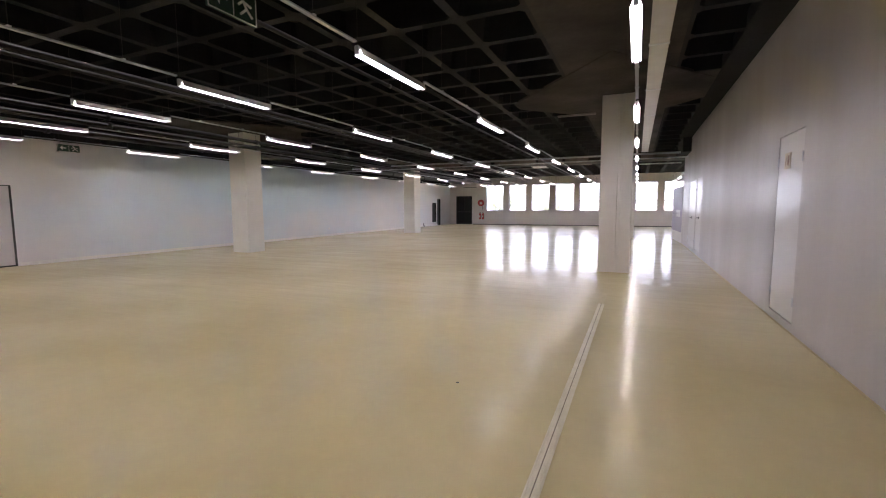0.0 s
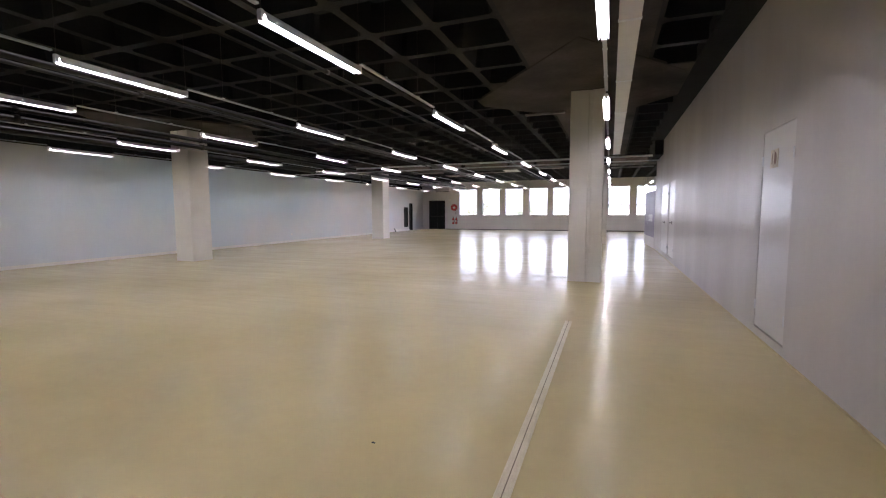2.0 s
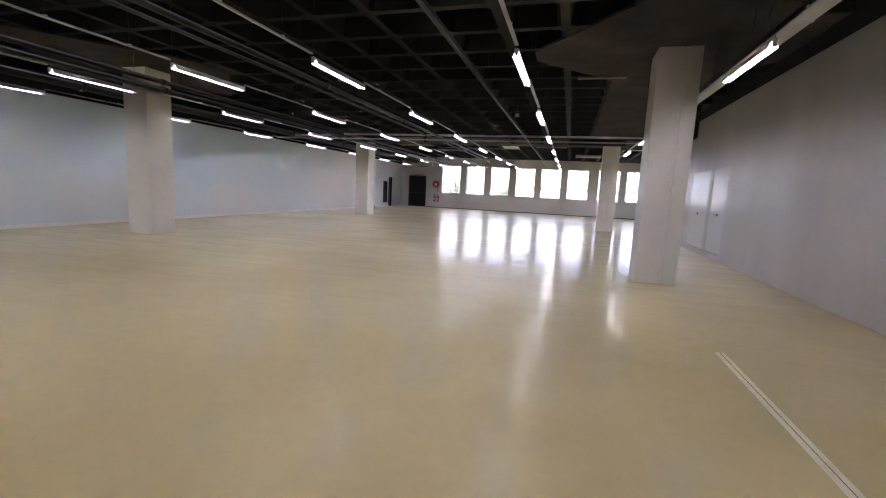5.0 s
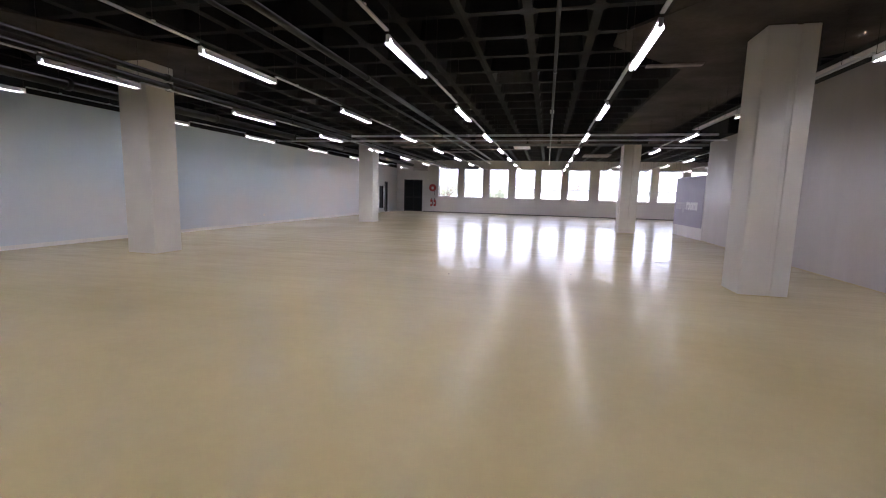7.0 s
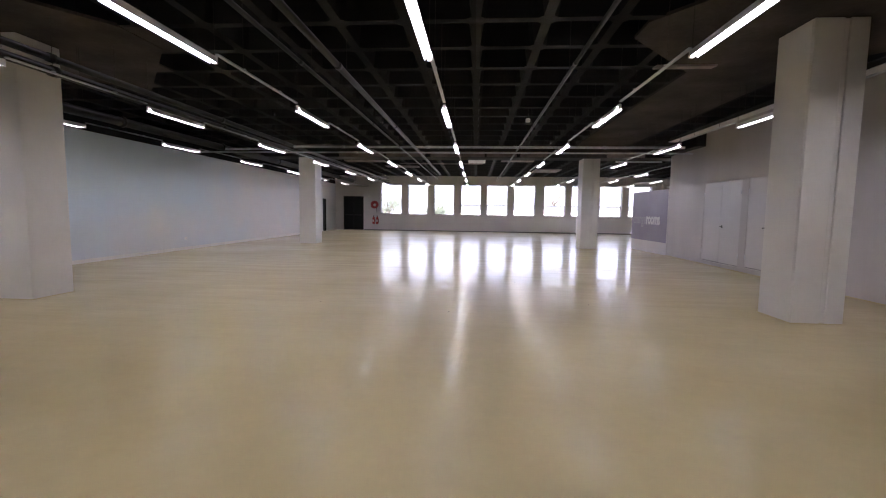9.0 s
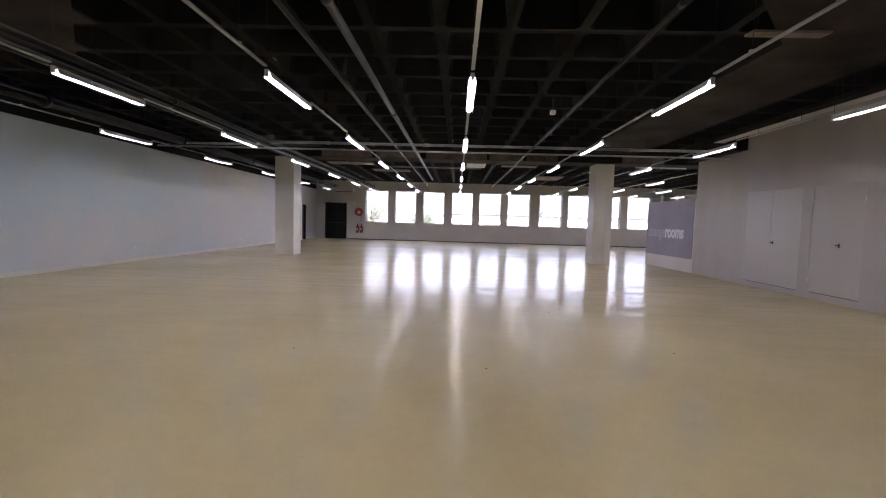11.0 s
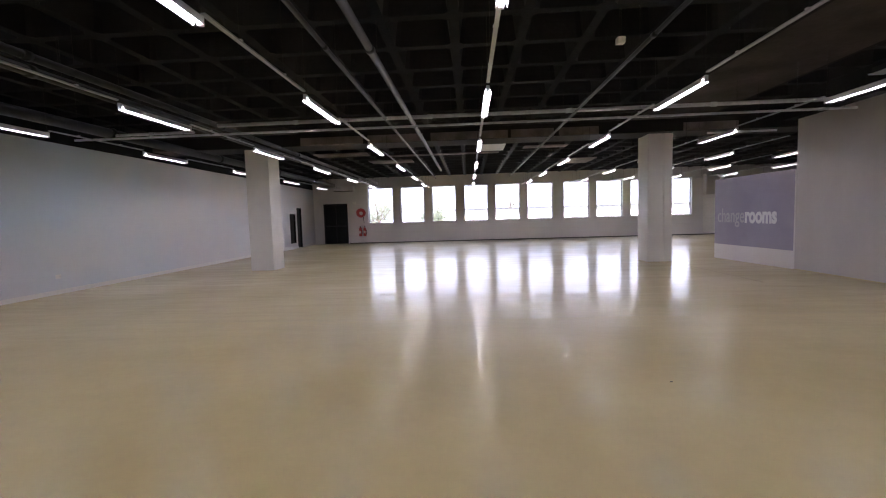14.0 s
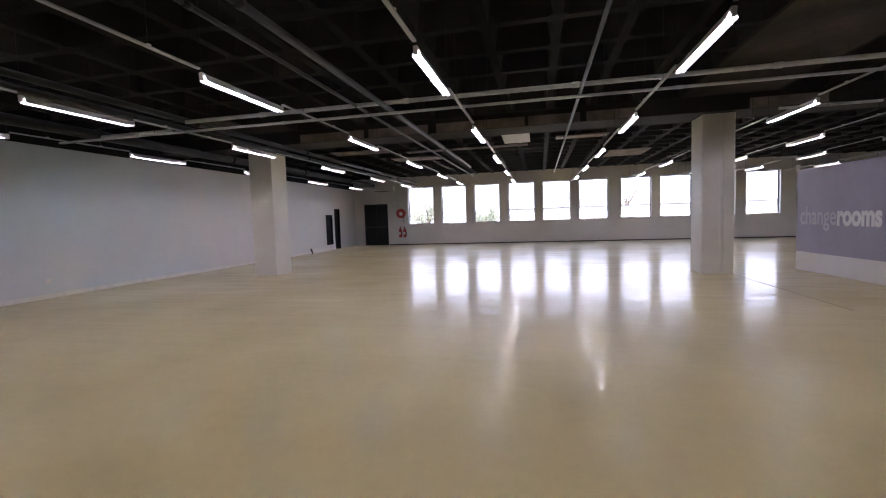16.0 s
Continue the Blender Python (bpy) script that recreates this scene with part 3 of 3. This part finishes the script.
def pipe_run(name, a, b, r, mat, label, every=3.0, drop=None):
    """A straight pipe with couplings, hung from the soffit."""
    p = root(name, pose(*a), label, "pipe")
    a, b = Vector(a), Vector(b)
    way = (b - a).normalized()
    bm = bmesh.new()
    tube_between(bm, (0, 0, 0), b - a, r, 14)
    finish("run", bm, mat, p)
    n = max(1, int((b - a).length / every))
    bm = bmesh.new()
    tube_between(bm, -way * 0.05, way * 0.05, r * 1.25, 14)
    ring = finish("coupling", bm, mat)
    rod = wire_mesh("hanger", HANG - a.z - r, 0.004, DUCTBLACK)
    for k in range(1, n + 1):
        c = way * (every * k - every * 0.4)
        part("coupling", ring.data, p, c)
        part("hanger", rod, p, c + way * 0.4 + Vector((0, 0, r)))
    bpy.data.objects.remove(ring)


pipe_run("sprinkler_pipe", (-8.6, 15.42, 3.26), (9.5, 15.42, 3.26), 0.034, STEEL, "bare steel pipe across the hall under the ceiling", 2.6)
pipe_run("conduit", (-11.6, 15.46, 3.10), (9.5, 15.46, 3.10), 0.022, STEEL, "slim pale conduit across the hall", 3.1)
pipe_run("conduit", (1.7, 17.4, 3.08), (3.2, 17.4, 3.08), 0.022, STEEL, "short pale conduit by the wall end", 1.2)
pipe_run("conduit", (-11.2, 15.9, 3.26), (-9.4, 15.9, 3.26), 0.03, STEEL, "short bare steel pipe near the side wall", 1.5)
for x, z, r, y0, y1, mat, label in (
        (-4.79, 3.2, 0.042, -6.5, 24.2, GREYPIPE, "dull grey pipe along the ceiling"),
        (-5.29, 3.25, 0.026, -6.5, 28.2, GREYPIPE, "slim dull grey pipe along the ceiling"),
        (-1.76, 3.2, 0.024, -6.5, 27.9, GREYPIPE, "slim dull grey conduit along the ceiling"),
        (-8.75, 3.16, 0.06, -6.5, 31.0, DUCTBLACK, "black painted pipe along the ceiling"),
        (-8.78, 3.34, 0.05, -6.5, 31.0, DUCTBLACK, "black painted pipe along the ceiling"),
        (-11.2, 3.3, 0.1, -6.5, 31.0, DUCTBLACK, "thick black painted pipe along the ceiling")):
    pipe_run("ceiling_pipe", (x, y0, z), (x, y1, z), r, mat, label, 4.0)

# loose ceiling panels past the beam
def loose_panel(x, y, z, w, d, tilt, mat, label):
    p = root("ceiling_panel", pose(x, y, z, tilt, 0, 0), label, "panel")
    boxes("board", (((-w / 2, -d / 2, 0), (w / 2, d / 2, 0.03)),), mat, p, 0.004)
    rod = wire_mesh("hanger", HANG - z - 0.03, 0.005, DUCTBLACK)
    for sx in (-0.4, 0.4):
        part("hanger", rod, p, (sx * w, 0, 0.03))


loose_panel(-2.96, 20.3, 3.43, 0.7, 1.5, -2, TRAYPAINT, "pale square access panel hanging under the ceiling")
loose_panel(-4.55, 21.8, 3.45, 3.7, 0.3, 2, RAWBOARD, "bare ceiling board left under the slab")
loose_panel(-6.6, 23.6, 3.5, 1.6, 0.9, 1, RAWBOARD, "bare ceiling board left under the slab")
loose_panel(0.6, 25.1, 3.47, 1.3, 1.6, 0, RAWBOARD, "bare ceiling board left under the slab")

loose_panel(-1.2, 21.6, 3.55, 1.4, 0.5, 1, RAWBOARD, "bare ceiling board left under the slab")
loose_panel(-8.0, 21.8, 3.55, 1.8, 0.6, -1, RAWBOARD, "bare ceiling board left under the slab")
# Lit edge of the torn flap, drawn as a narrow pale board.
loose_panel(0.25, 9.5, 3.63, 0.9, 0.18, 4, RAWBOARD, "torn soffit flap by a column, coloured pale for its lit edge")

# detectors
for x, y in ((-1.77, 12.9),):
    s = root("smoke_detector", pose(x, y, HANG), "small white detector box hung under the ceiling", "detector", "ceiling detectors")
    bm = bmesh.new()
    tube_between(bm, (0, 0, 0), (0, 0, -0.46), 0.012, 8)
    finish("stem", bm, DUCTBLACK, s)
    boxes("body", (((-0.05, -0.05, -0.54), (0.05, 0.05, -0.46)),), SIGNWHITE, s, 0.01)


# ---------------------------------------------------------------- signs and small things
def exit_sign(at, w, h, wires):
    s = root("exit_sign", at, "dark green exit sign with white arrow and pictogram", "sign", "exit signs")
    boxes("plate", (((-w / 2, 0, -h), (w / 2, 0.02, 0)),), SIGNGREEN, s)
    bm = bmesh.new()
    t = h * 0.035
    for a, b in (((-w / 2, -h), (w / 2, -h + t)), ((-w / 2, -t), (w / 2, 0)), ((-w / 2, -h + t), (-w / 2 + t, -t)), ((w / 2 - t, -h + t), (w / 2, -t)), ((-t / 2, -h + t), (t / 2, -t))):
        box(bm, (a[0], -0.004, a[1]), (b[0], 0.0, b[1]))
    # arrow
    box(bm, (-w * 0.36, -0.004, -h * 0.56), (-w * 0.12, 0, -h * 0.44))
    for f in (((-w * 0.42, -h * 0.5), (-w * 0.28, -h * 0.2), (-w * 0.28, -h * 0.8)),):
        bm.faces.new([bm.verts.new((px, -0.005, pz)) for px, pz in f])
    # slanted bars that stand for the running shape
    for (ax, az), (bx, bz) in (((0.2, -0.3), (0.28, -0.55)), ((0.28, -0.55), (0.4, -0.78)), ((0.27, -0.55), (0.14, -0.8)), ((0.2, -0.32), (0.38, -0.42)), ((0.2, -0.32), (0.1, -0.5)), ((0.15, -0.18), (0.22, -0.18))):
        tube_between(bm, (ax * w, -0.003, az * h), (bx * w, -0.003, bz * h), h * 0.045, 6)
    finish("pictogram", bm, SIGNWHITE, s)
    if wires:
        rod = wire_mesh("hanger", wires, 0.004, DUCTBLACK)
        for sx in (-0.4, 0.4):
            part("hanger", rod, s, (sx * w, 0.01, 0))


exit_sign(pose(-1.03, 0.52, 2.98, 0, 0, 90), 0.42, 0.21, HANG - 2.98)
exit_sign(WEST_AT @ pose(0.03, 4.7, 3.06, 0, 0, 90), 0.5, 0.19, HANG - 3.06)

# surface trunking in the floor along the column line
fs = root("floor_trunking", pose(0, 0, 0), "pale ribbed metal floor strip with a dark middle groove", "floor trunking")
bm = bmesh.new()
box(bm, (1.243, SOUTH, 0), (1.324, 4.6, 0.004))
for x in (1.246, 1.262, 1.292, 1.308):
    box(bm, (x, SOUTH, 0.004), (x + 0.010, 4.6, 0.009))
finish("strip", bm, STRIPPAINT, fs, 0.001)
boxes("groove", (((1.2795, SOUTH, 0.004), (1.2855, 4.6, 0.0055)),), GROOVE, fs)
boxes("end_strip", (((1.25, 4.6, 0), (1.31, 5.45, 0.003)),), JOINTFILL, fs, 0.001)
bm = bmesh.new()
box(bm, (1.55, 15.2, 0), (1.568, 18.83, 0.0015))
fs = root("floor_joint", pose(0, 0, 0), "thin dark joint in the floor by a column", "joint")
finish("strip", bm, GROOVE, fs)

# low ridge of an old pour joint across the floor
bm = bmesh.new()
prof = ((-0.09, 0.0), (-0.05, 0.0022), (0.0, 0.0034), (0.05, 0.0022), (0.09, 0.0))
xs = [-8.0 + 0.4 * k for k in range(26)]
rows_v = []
for k, x in enumerate(xs):
    wob = 0.05 * noise.noise((x * 0.8, 3.1, 0))
    rows_v.append([bm.verts.new((x, 12.7 + dy + wob, 0.0004 + h * (0.8 + 0.5 * noise.noise((x * 1.7, 0, 5))))) for dy, h in prof])
for a, b in zip(rows_v, rows_v[1:]):
    for k in range(4):
        bm.faces.new((a[k], b[k], b[k + 1], a[k + 1])).smooth = True
tagged(finish("floor_ridge", bm, FLOOR), "low cream ridge of a pour joint in the floor", "floor", kind="structure")

# partition of the changing rooms, with its name
ang = math.degrees(math.atan2(3.13 - 3.27, 19.63 - 16.85))
PART = pose(3.262, 16.85, 0, 0, 0, -ang)
p = root("partition", PART, "low lilac-grey partition wall lettered changerooms", "partition")
boxes("panel", (((0, 0, 0), (0.14, 2.8, 2.16)),), WALL, p, 0.006)
boxes("painted_field", (((-0.004, 0.03, 0.4), (0.0, 2.79, 2.155)),), LILAC, p)


def lettering(word, size, y, z, mat, bold, squeeze):
    cu = bpy.data.curves.new("lettering", "FONT")
    cu.body, cu.size, cu.extrude, cu.offset = word, size, 0.002, bold
    tmp = bpy.data.objects.new("tmp", cu)
    dep = bpy.context.evaluated_depsgraph_get()
    me = bpy.data.meshes.new_from_object(tmp.evaluated_get(dep))
    bpy.data.objects.remove(tmp)
    me.materials.clear()
    me.materials.append(mat)
    xs = [v.co.x for v in me.vertices]
    k = squeeze / (max(xs) - min(xs))
    for v in me.vertices:
        v.co.x = (v.co.x - min(xs)) * k
    ob = new("lettering", me)
    ob.parent = p
    ob.matrix_basis = Matrix(((0, 0, -1, -0.007), (-1, 0, 0, y), (0, 1, 0, z), (0, 0, 0, 1)))
    return ob


lettering("change", 0.53, 2.65, 1.0, LETTERGREY, 0.004, 1.06)
lettering("rooms", 0.53, 1.56, 1.0, LETTER, 0.02, 1.05)

# hose reel and extinguishers by the exit door
h = root("hose_reel", pose(-9.86, NORTH, 1.74), "red fire hose reel on the end wall", "hose reel")
bm = bmesh.new()
tube_between(bm, (0, -0.16, 0), (0, -0.14, 0), 0.26, 24)
tube_between(bm, (0, -0.05, 0), (0, -0.03, 0), 0.26, 24)
finish("reel", bm, RED, h)
bm = bmesh.new()
tube_between(bm, (0, -0.14, 0), (0, -0.05, 0), 0.2, 24)
tube_between(bm, (0.12, -0.1, -0.15), (0.16, -0.1, -0.55), 0.015, 8)
finish("hose", bm, RUBBER, h)
boxes("bracket", (((-0.05, -0.03, -0.08), (0.05, 0, 0.08)),), STEEL, h)
bm = bmesh.new()
tube_between(bm, (0.02, -0.168, -0.02), (0.02, -0.161, -0.02), 0.1, 20)
finish("hub_cover", bm, SIGNWHITE, h)


def extinguisher(x):
    e = root("fire_extinguisher", pose(x, NORTH - 0.1, 0.42), "red fire extinguisher hung on the end wall", "extinguisher", "fire extinguishers")
    bm = bmesh.new()
    tube_between(bm, (0, 0, 0), (0, 0, 0.42), 0.085, 16)
    tube_between(bm, (0, 0, 0.42), (0, 0, 0.5), 0.085, 16, r2=0.03)
    finish("cylinder", bm, RED, e)
    bm = bmesh.new()
    tube_between(bm, (0, 0, 0.5), (0, 0, 0.57), 0.022, 10)
    box(bm, (-0.015, -0.09, 0.55), (0.015, 0.03, 0.58))
    tube_between(bm, (0.02, 0, 0.52), (0.1, -0.01, 0.3), 0.012, 8)
    tube_between(bm, (0.1, -0.01, 0.3), (0.09, -0.01, 0.08), 0.012, 8)
    finish("valve", bm, RUBBER, e)
    boxes("label_plate", (((-0.05, -0.09, 0.16), (0.05, -0.078, 0.3)),), SIGNWHITE, e)
    boxes("bracket", (((-0.03, 0.06, 0.3), (0.03, 0.1, 0.36)),), STEEL, e)


extinguisher(-9.93)
extinguisher(-9.68)


def socket(at):
    s = root("wall_socket", at, "white plastic wall socket plate", "socket", "wall sockets")
    boxes("plate", (((0, -0.06, -0.04), (0.012, 0.06, 0.04)),), SIGNWHITE, s, 0.004)
    boxes("rocker", (((0.012, 0.015, -0.02), (0.016, 0.04, 0.02)),), TRAYPAINT, s)


socket(WEST_AT @ pose(0, 15.5, 0.36))
socket(WEST_AT @ pose(0, 21.5, 0.36))
socket(pose(-8.6, NORTH, 0.35, 0, 0, -90))

# bay beyond the partition: a white door and wall cupboards beside it
d = root("door_7", pose(9.05, NORTH, 0.1), "white flush door in the side bay, closed", "door")
d["kind"] = "structure"
boxes("frame", (((0, -0.03, 0), (0.05, 0, 1.85)), ((0.85, -0.03, 0), (0.9, 0, 1.85)), ((0.05, -0.03, 1.8), (0.85, 0, 1.85))), SIGNWHITE, d, 0.003)
boxes("leaf", (((0.055, -0.045, 0.01), (0.845, -0.004, 1.795)),), SIGNWHITE, d, 0.003)
bm = bmesh.new()
box(bm, (0.74, -0.075, 0.78), (0.79, -0.045, 1.0))
finish("handle", bm, DARKDOOR, d, 0.006)
for k, (x, z0, w, h) in enumerate(((9.05, 2.15, 0.68, 1.12), (9.95, 2.9, 0.55, 0.36))):
    c = root("wall_cupboard", pose(x, NORTH, z0), "white wall cupboard fixed to the end wall", "cupboard", "wall cupboards")
    boxes("body", (((0, -0.3, 0), (w, 0, h)),), SIGNWHITE, c, 0.004)
    boxes("cupboard_door", (((0.006, -0.318, 0.006), (w - 0.006, -0.302, h - 0.006)),), DOORPAINT, c, 0.003)

# wall unit above the exit door, and a small box beside it
a = root("air_conditioner", pose(-11.4, NORTH, 2.98), "off-white split air conditioner above the exit door", "air conditioner")
boxes("body", (((0, -0.2, 0.03), (1.2, 0, 0.27)),), WALL, a, 0.02)
boxes("louvre", (((0.05, -0.19, 0), (1.15, -0.04, 0.028)),), DARKDOOR, a)
c = root("call_point", pose(-10.33, NORTH, 2.26), "small white box beside the exit door", "alarm box")
boxes("case", (((0, -0.05, 0), (0.16, 0, 0.12)),), SIGNWHITE, c, 0.006)
c = root("door_lamp", pose(-11.42, NORTH, 2.32), "small pale box above the exit door", "door lamp")
boxes("case", (((0, -0.06, 0), (0.14, 0, 0.08)),), SIGNWHITE, c, 0.006)

# small boards left on the floor by the side wall
for k, (y, hh) in enumerate(((26.55, 0.2), (27.12, 0.16), (27.68, 0.14))):
    b = root("offcut_board", WEST_AT @ pose(0.16, y, 0, 0, -18, 0), "pale board offcut leaning at the side wall", "board", "board offcuts")
    boxes("board", (((0, -0.26, 0.004), (0.015, 0.26, hh)),), SIGNWHITE, b, 0.002)
    if k == 0:
        boxes("edge", (((0.0, -0.38, 0.004), (0.016, -0.262, hh + 0.04)),), DARKDOOR, b)

# small dark scraps on the floor; the first stands for a crack mark in the paint
for k, (x, y) in enumerate(((0.45, 1.2), (-3.3, 7.9), (-1.3, 8.6), (-5.2, 8.3), (-2.2, 10.5))):
    b = root("floor_scrap", pose(x, y, 0, 0, 0, 50 * k), "tiny dark speck on the floor", "litter", "floor litter")
    boxes("scrap", (((-0.012, -0.004, 0), (0.012, 0.004, 0.003)), ((-0.007, -0.003, 0.0), (0.0, 0.009, 0.004))), RUBBER, b)

# ---------------------------------------------------------------- outside the windows
bm = bmesh.new()
box(bm, (-900, NORTH + 0.35, -0.9), (900, 1800, -0.5))
tagged(finish("ground", bm, GRASS), "sunlit dry grass and dust outside the windows", "ground", kind="structure")


def tree(x, y, height, seed):
    r = random.Random(seed)
    t = root("tree", pose(x, y, -0.5), "leafy green tree in the sun outside", "tree", "trees outside")
    bm = bmesh.new()
    tube_between(bm, (0, 0, 0), (0.1, 0, height * 0.45), 0.2, 10, r2=0.12)
    tips = []
    for k in range(9):
        a = k * 2.4 + r.random()
        s0 = Vector((0.1 * k / 9, 0, height * (0.25 + 0.022 * k)))
        e0 = s0 + Vector((math.cos(a) * height * 0.25, math.sin(a) * height * 0.25, height * r.uniform(0.15, 0.4)))
        tube_between(bm, s0, e0, 0.08, 7, r2=0.03)
        tips += [s0.lerp(e0, 0.6), e0]
    finish("trunk", bm, BARK, t)
    bm = bmesh.new()
    for c in tips:
        for k in range(90):
            d = Vector((r.gauss(0, 1), r.gauss(0, 1), r.gauss(0, 0.7))) * height * 0.085
            q = Euler((r.uniform(0, 6), r.uniform(0, 6), r.uniform(0, 6))).to_matrix()
            s = r.uniform(0.06, 0.14)
            vs = [bm.verts.new(c + d + q @ Vector(v)) for v in ((-s, 0, 0), (0, -s * 0.45, 0.02), (s, 0, 0), (0, s * 0.45, 0.02))]
            bm.faces.new(vs)
    tagged(finish("leaves", bm, LEAF, t), kind="stuff")


tree(-11.3, 43, 4.4, 1)
tree(-16.5, 47, 4.2, 2)
tree(-7.0, 46, 3.4, 3)
tree(10.5, 80, 9.0, 5)
tree(3.5, 84, 8.0, 6)


# bright hazy sky far behind the trees
HAZE = bpy.data.materials.new("bright_haze")
HAZE.use_nodes = True
hb = HAZE.node_tree.nodes["Principled BSDF"]
hb.inputs["Base Color"].default_value = (0, 0, 0, 1)
hb.inputs["Emission Color"].default_value = (0.86, 0.89, 1.0, 1)
hb.inputs["Emission Strength"].default_value = 0.55
bm = bmesh.new()
box(bm, (-260, 150, -1), (260, 150.5, 130))
tagged(finish("backdrop", bm, HAZE), "bright white hazy sky in the distance", "sky", kind="structure")


def low_house(x, y, w, d, h):
    o = root("outbuilding", pose(x, y, -0.5), "long low pale building with a grey roof outside", "building")
    boxes("wall", (((0, 0, 0), (w, d, h)),), PLASTER, o)
    boxes("roof", (((-0.3, -0.4, h), (w + 0.3, d + 0.3, h + 0.14)),), ROOF, o)


low_house(-6, 66, 44, 8, 2.75)
